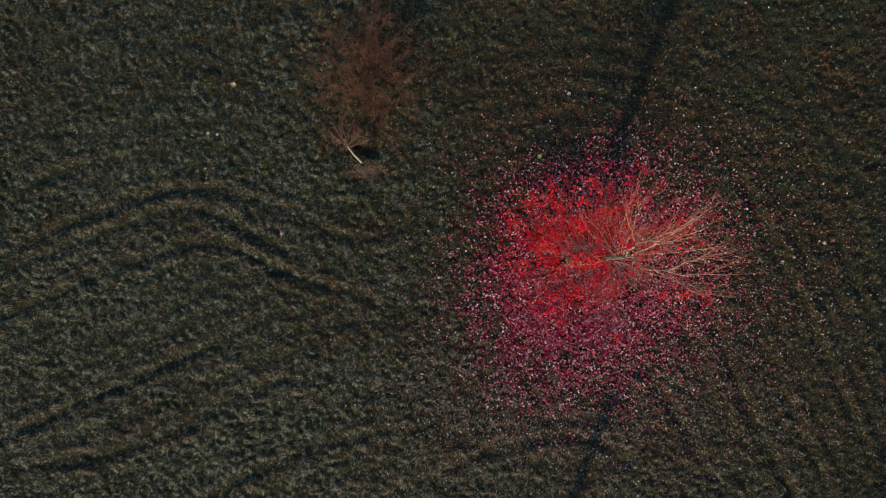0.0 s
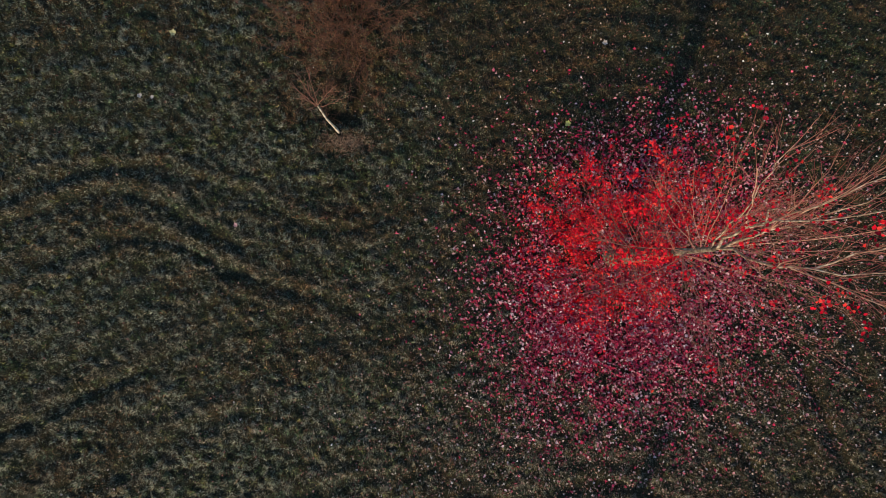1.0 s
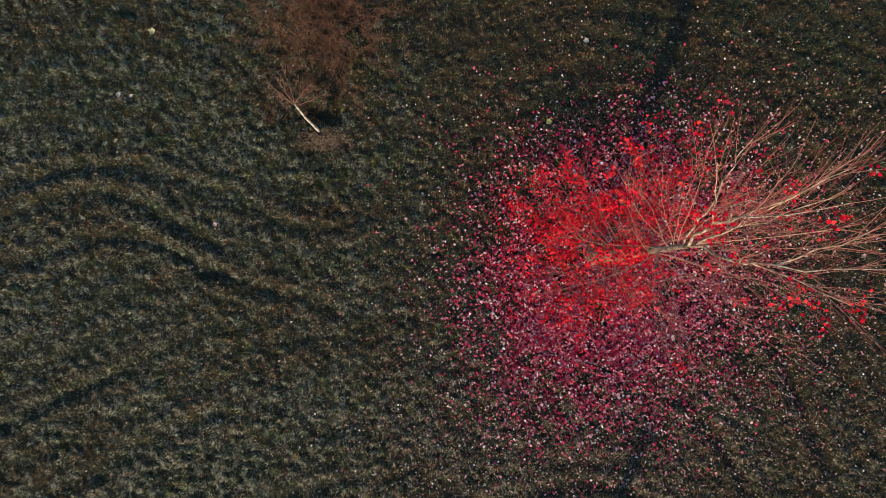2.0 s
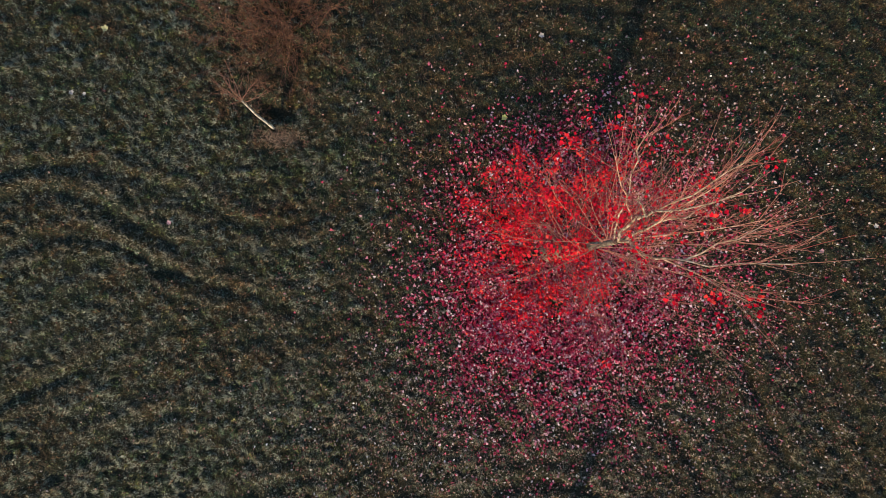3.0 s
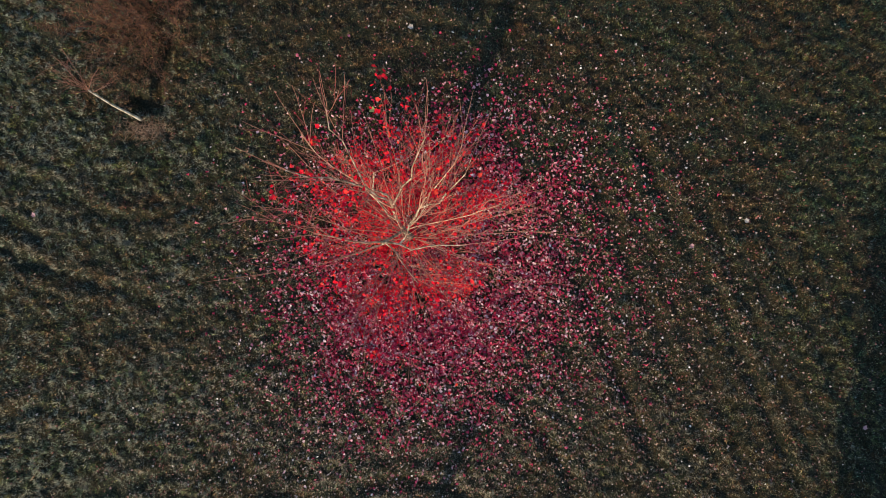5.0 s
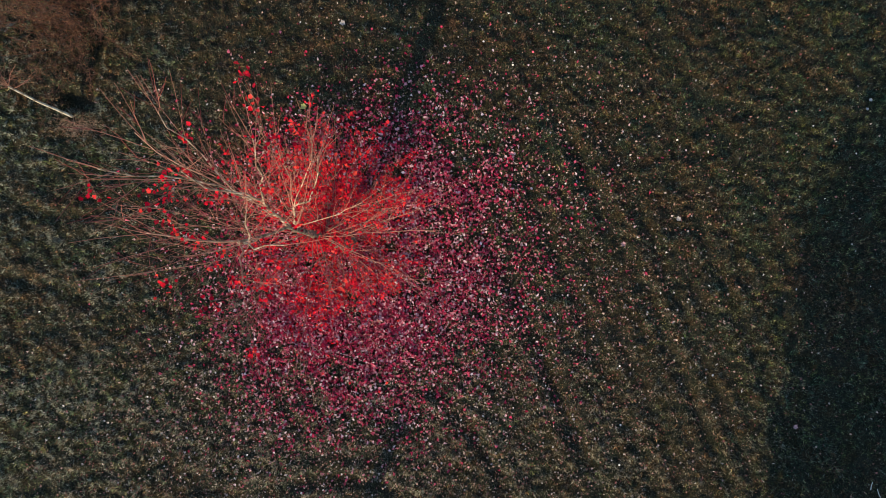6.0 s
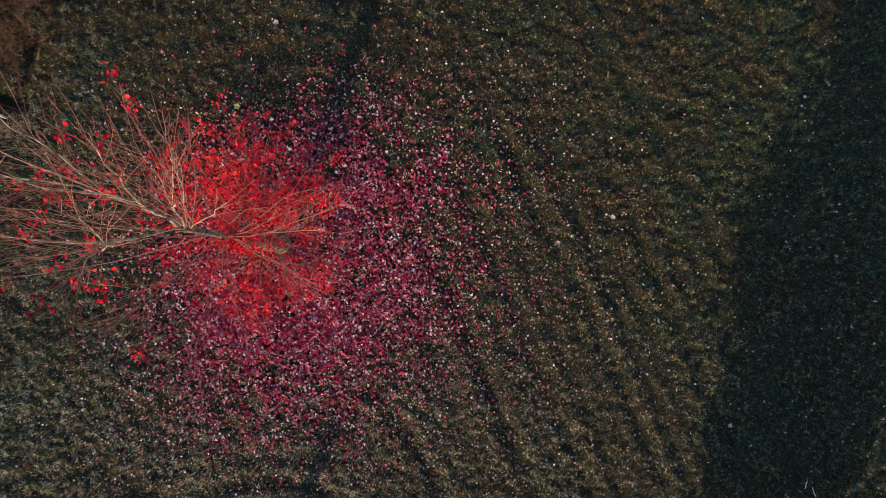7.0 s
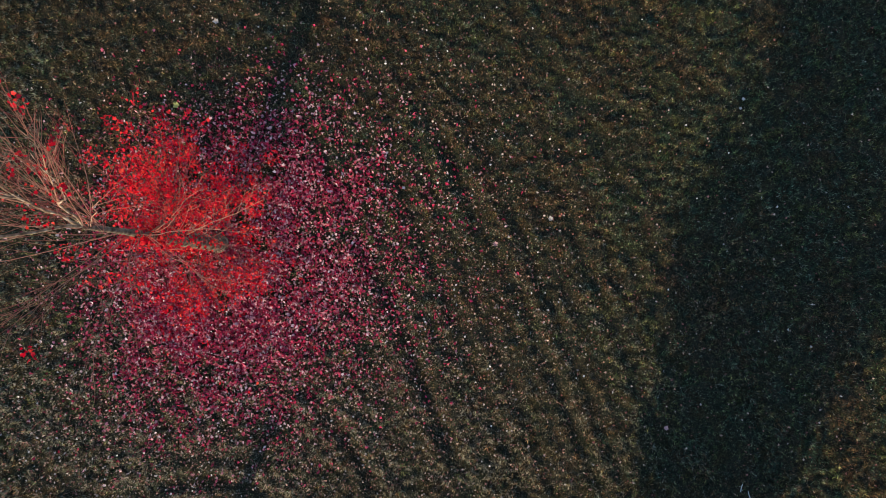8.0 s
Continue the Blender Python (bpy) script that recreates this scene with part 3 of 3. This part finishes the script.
    for thick, count, reach, line in uppers:
        bends = [Vector(line[0])]
        for p, q in zip(line, line[1:]):                        # kinks at the old buds
            p, q = Vector(p), Vector(q)
            bends += [p.lerp(q, 0.5) + Vector(rng.normal(0, 0.028, 3)), q + Vector(rng.normal(0, 0.010, 3))]
        limb(bends, 0.60 * thick, 0.005, count, reach, (0.045, 8, 18, 0.85), 0.025, True)
    # slender shoots that fan out all round, flatter low on the trunk and steeper near the fork
    for i in range(22):
        a = i * 2.39996 + 0.4
        z = 3.8 + 2.2 * ((i * 0.618) % 1)
        p, _ = along(trunk_pts, np.interp(z, [q.z for q in trunk_pts], np.linspace(0, 1, len(trunk_pts))))
        rise = radians(np.interp(z, (2.6, 5.9), (30, 60)) + rng.uniform(-7, 7))
        main = bough(p, (math.cos(a) * math.cos(rise), math.sin(a) * math.cos(rise), math.sin(rise)), rng.uniform(2.3, 3.1) * (1 - 0.28 * max(0, math.sin(a))), 10, 0.012, 0.06)
        limb(main, rng.uniform(0.007, 0.0105), 0.003, 6, 0.95, (0.05, 8, 16, 0.8), 0.03, True)
    # side limbs up the trunk, which still hold their leaves
    for i in range(26):
        north = 0.5 + 0.5 * math.sin(i * 2.4)
        z = 0.35 + (1.3 - 0.6 * north) * (i + rng.uniform(-0.3, 0.3)) / 25
        p, _ = along(trunk_pts, np.interp(z, [q.z for q in trunk_pts], np.linspace(0, 1, len(trunk_pts))))
        a = i * 2.4 + rng.uniform(-0.3, 0.3)
        main = bough(p, (math.cos(a), math.sin(a), rng.uniform(-0.03, 0.30 - 0.2 * north)), rng.uniform(1.1, 1.7) + 0.9 * north + 0.5 * max(0, -math.cos(a)), 7, 0.0, 0.07)
        west = 0.5 - 0.5 * math.cos(a)
        limb(main, 0.0100, 0.004, 7, 0.85, ((rng.uniform(0.1, 0.75) + 0.25 * west) * (0.4 + 0.75 * north), 8, 16, 0.2), 0.0, False)
    # leafy limbs higher up on the north side
    for i in range(20):
        a = radians(25 + 125 * ((i * 0.618) % 1))
        z = 1.7 + 2.4 * ((i * 0.382) % 1)
        p, _ = along(trunk_pts, np.interp(z, [q.z for q in trunk_pts], np.linspace(0, 1, len(trunk_pts))))
        main = bough(p, (math.cos(a), math.sin(a), rng.uniform(0.25, 0.6)), rng.uniform(1.5, 2.7), 7, 0.02, 0.07)
        limb(main, 0.0100, 0.004, 7, 0.75, (0.4, 8, 16, 0.3), 0.02, False)
    # short leafy sprouts close to the trunk
    for i in range(130):
        z = 0.4 + 3.7 * (i + rng.random()) / 130
        p, _ = along(trunk_pts, np.interp(z, [q.z for q in trunk_pts], np.linspace(0, 1, len(trunk_pts))))
        a = i * 2.4 + 1.0
        shoot = bough(p, (math.cos(a), math.sin(a), 1.1), rng.uniform(0.35, 0.6), 4, 0.25, 0.1)
        small.add(shoot, 0.007, 0.003, 4)
        for _ in range(17):
            q, e = along(shoot, rng.uniform(0.2, 1.0))
            leaves.append(q + Vector(rng.normal(0, 0.07, 3)))
    twigs = part("twig_mass", small.mesh("twigs", fine_bark), tree, "fine reddish twigs")
    twigs["kind"] = "stuff"
    # the uppermost leaves one by one, the rest together
    leaves.sort(key=lambda q: -q.z)
    single = (high + leaves)[:300]
    rest = (high + leaves)[300:]
    shapes = []
    for curl, cup in ((0.35, 0.3), (-0.3, 0.5), (0.1, -0.35)):
        shapes.append(raw_mesh("leaf", leaf_shape(curl, cup), LEAF_FACES, red_leaf_single))
    turns = turn_matrices(len(single), 32)
    for k, q in enumerate(single):
        ob = part("leaf", shapes[k % 3], tree)
        s = rng.uniform(0.032, 0.054)
        ob.matrix_basis = Matrix.Translation(q) @ Matrix(turns[k].tolist()).to_4x4() @ Matrix.Scale(s, 4)
    crown = part("foliage", leaf_mesh("foliage", [tuple(q) for q in rest], rng.uniform(0.042, 0.085, len(rest)), 52, red_leaf), tree, "bright red lobed leaves")
    crown["kind"] = "stuff"
    print("red leaves", len(single), len(rest))


red_tree()


# ---------------------------------------------------------------- young birch
def birch():
    tree = thing("birch_sapling", (-3.07, 2.98, 0), "young birch with cream trunk and few bare reddish branches", "tree")
    t = Tubes()
    t.add([Vector(p) for p in ((0.03, -0.03, -0.1), (0, 0, 0.3), (-0.05, 0.04, 1.1), (-0.07, 0.13, 2.1))], 0.042, 0.022, 10)
    part("trunk", t.mesh("trunk", birch_bark), tree)
    top = Vector((-0.07, 0.13, 2.08))
    for end in ((-0.12, 0.75, 3.0), (0.42, 0.50, 2.7), (-0.5, 0.36, 2.8), (-0.42, 0.02, 2.6), (0.5, 0.14, 2.3), (-0.28, 0.45, 2.8), (-0.36, 0.25, 2.95), (-0.1, 0.28, 2.8)):
        end = Vector(end)
        body = Tubes()
        start = top + Vector((0, 0, rng.uniform(-0.2, 0)))
        main = bough(start, end - start, (end - start).length, 6, 0.02, 0.10)
        body.add(main, 0.0075, 0.0028, 5)
        ob = part("branch", body.mesh("branch", birch_twig), tree)
        for k in range(6):
            q, d = along(main, rng.uniform(0.25, 0.98))
            o = Vector(rng.normal(0, 1, 3))
            fine = Tubes()
            fine.add(bough(q, d + o * 0.5, rng.uniform(0.2, 0.5), 4, 0.02, 0.12), 0.0038, 0.0018, 4)
            part("twig", fine.mesh("twig", birch_twig), ob)


birch()


# ---------------------------------------------------------------- brown shrub
def shrub():
    bush = thing("bare_shrub", (-2.8, 5.75, 0), "tall leafless shrub of fine tangled reddish-brown twigs", "shrub")
    fine = Tubes()
    for i in range(110):
        a, lean = i * 2.4, 0.10 + 0.80 * ((i + 0.5) / 110) ** 0.6
        r = 0.9 * rng.random()
        p = Vector((r * math.cos(a), 1.6 * r * math.sin(a), -0.1))
        body = Tubes()
        main = bough(p, (math.cos(a) * lean * 0.6, math.sin(a) * lean * 0.8, 1), rng.uniform(1.7, 3.2), 8, -0.03, 0.17)
        body.add(main, 0.0075, 0.0025, 5)
        part("stem", body.mesh("stem", shrub_bark), bush)
        for k in range(20):
            q, d = along(main, 0.2 + 0.79 * rng.random())
            sub = bough(q, d * 0.5 + Vector(rng.normal(0, 0.9, 3)), rng.uniform(0.10, 0.28), 3, -0.02, 0.3)
            fine.add(sub, 0.0045, 0.0025, 3)
            for _ in range(3):
                w, e = along(sub, rng.uniform(0.3, 0.95))
                fine.add(bough(w, e + Vector(rng.normal(0, 0.8, 3)), rng.uniform(0.06, 0.15), 3, 0, 0.2), 0.0042, 0.0025, 3)
    twigs = part("twig_mass", fine.mesh("twigs", shrub_bark), bush)
    twigs["kind"] = "stuff"


shrub()


# ---------------------------------------------------------------- trees that shade the meadow
def shade_tree():
    tree = thing("broadleaf_tree", (14.3, -12.5, 0), "tall dense dark green tree that shades the meadow", "tree")
    t = Tubes()
    trunk = [Vector((0, 0, -0.2)), Vector((0.05, 0, 2)), Vector((0, 0.1, 6)), Vector((0.1, 0, 11.5))]
    t.add(trunk, 0.28, 0.05, 10)
    part("trunk", t.mesh("trunk", dark_bark), tree)
    pts = []
    for i in range(30):
        z = 1.6 + 10.4 * i / 29
        wide = np.interp(z, [1.6, 2.8, 4.0, 5.6, 8.5, 10.5, 13.0], [1.1, 1.5, 2.0, 2.8, 3.8, 3.2, 0.8])
        p, _ = along(trunk, np.interp(z, [-0.2, 2, 6, 11.5], [0, 0.33, 0.67, 1]))
        for k in range(2):
            body = Tubes()
            a = i * 2.4 + k * 3.0
            main = bough(p, (math.cos(a), math.sin(a), 0.35), wide * 0.95, 5, 0.03, 0.08)
            body.add(main, 0.06, 0.012, 5)
            part("limb", body.mesh("limb", dark_bark), tree)
    # leaves in uneven clumps
    knots = 170
    kz = rng.uniform(1.7, 12.4, knots)
    wide = np.interp(kz, [1.5, 2.8, 4.0, 5.6, 8.5, 10.5, 13.0], [1.0, 1.35, 1.9, 2.6, 3.8, 3.3, 0.8]) * rng.uniform(0.75, 1.08, knots)
    ka, ks = rng.uniform(0, 2 * np.pi, knots), rng.random(knots) ** 0.4
    own = rng.integers(0, knots, 19000)
    n = len(own)
    far = np.c_[wide * ks * np.cos(ka), wide * ks * np.sin(ka), kz][own] + rng.normal(0, 1, (n, 3)) * (0.42, 0.42, 0.32)
    crown = part("crown", leaf_mesh("crown", far, rng.uniform(0.16, 0.30, n), 40, leaf_green), tree)
    crown["kind"] = "stuff"


shade_tree()


def bare_sapling():
    """Its shadow falls across the grass south of the maple."""
    tree = thing("bare_sapling", (2.66, -12.8, 0), "slim leafless sapling standing in the meadow", "tree")
    t = Tubes()
    t.add([Vector((0, 0, -0.1)), Vector((0.02, 0, 1.5)), Vector((0.02, 0.02, 3.0)), Vector((0.12, 0, 3.85))], 0.20, 0.15, 8)
    part("trunk", t.mesh("trunk", dark_bark), tree)
    for a, z in ((0.2, 3.5), (2.6, 3.4), (4.2, 3.7)):
        b = Tubes()
        b.add(bough((0.02, 0, z), (math.cos(a), math.sin(a), 0.35), 1.1, 4, 0.02, 0.06), 0.055, 0.02, 5)
        part("branch", b.mesh("branch", dark_bark), tree)


bare_sapling()


# ---------------------------------------------------------------- single leaves and straws that stand out in the grass
def plain(name, col, rough=0.5):
    return shaded(name, [(0.3, tuple(0.75 * c for c in col)), (0.7, col)], "noise", rough, 0.15)


def lone_leaf(x, y, size, material, label, turn):
    z, _ = ground_height(np.array([x]), np.array([y]))
    ob = new("fallen_leaf", raw_mesh("leaf", leaf_shape(0.5, 0.9) * size, LEAF_FACES, material))
    ob.matrix_world = pose(x, y, float(z[0]) + 0.07, 4, -3, turn)
    return tagged(ob, label, "leaf", "leaves lying singly in the grass")


yellow, cream, pinkish, lime = (plain("yellow leaf", (0.46, 0.42, 0.18)), plain("cream leaf", (0.46, 0.40, 0.33)),
                                plain("pink leaf", (0.48, 0.25, 0.24)), plain("lime leaf", (0.36, 0.38, 0.10)))
for x, y, size, mat, label, turn in (
        (-7.53, 5.61, 0.19, yellow, "pale yellow leaf lying in dark grass", 70),
        (-5.75, 0.44, 0.13, pinkish, "small curled pinkish leaf in the grass", 20),
        (3.05, 3.17, 0.17, lime, "yellow-green leaf beside the red leaf litter", 130),
        (-8.38, 3.89, 0.14, cream, "curled cream leaf lying in the grass", 200),
        (-8.05, 3.86, 0.11, cream, "curled cream leaf lying in the grass", 310),
        (11.18, -0.31, 0.13, pinkish, "pale pink leaf lying alone in the grass", 80),
        (12.55, 0.33, 0.13, cream, "curled cream leaf lying in the grass", 15),
        (17.29, 3.31, 0.09, cream, "cream leaf lying in shaded grass", 260),
        (17.25, 3.10, 0.08, cream, "cream leaf lying in shaded grass", 40),
        (15.38, -4.81, 0.12, pinkish, "small pinkish leaf in shaded grass", 330),
        (4.03, 5.33, 0.15, cream, "curled cream leaf lying in the grass", 100)):
    lone_leaf(x, y, size, mat, label, turn)
straw_bark = plain("pale straw", (0.62, 0.60, 0.52))
for x, y, turn, length in ((17.18, -6.22, 75, 0.20), (17.40, -6.42, 110, 0.24)):
    t = Tubes()
    t.add([Vector((-length / 2, 0, 0)), Vector((0, 0.02, 0.015)), Vector((length / 2, 0, 0))], 0.012, 0.008, 6)
    z, _ = ground_height(np.array([x]), np.array([y]))
    ob = new("pale_stick", t.mesh("stick", straw_bark))
    ob.matrix_world = pose(x, y, float(z[0]) + 0.08, 0, 0, turn)
    tagged(ob, "short pale dry stick in shaded grass", "stick", "sticks in the grass")
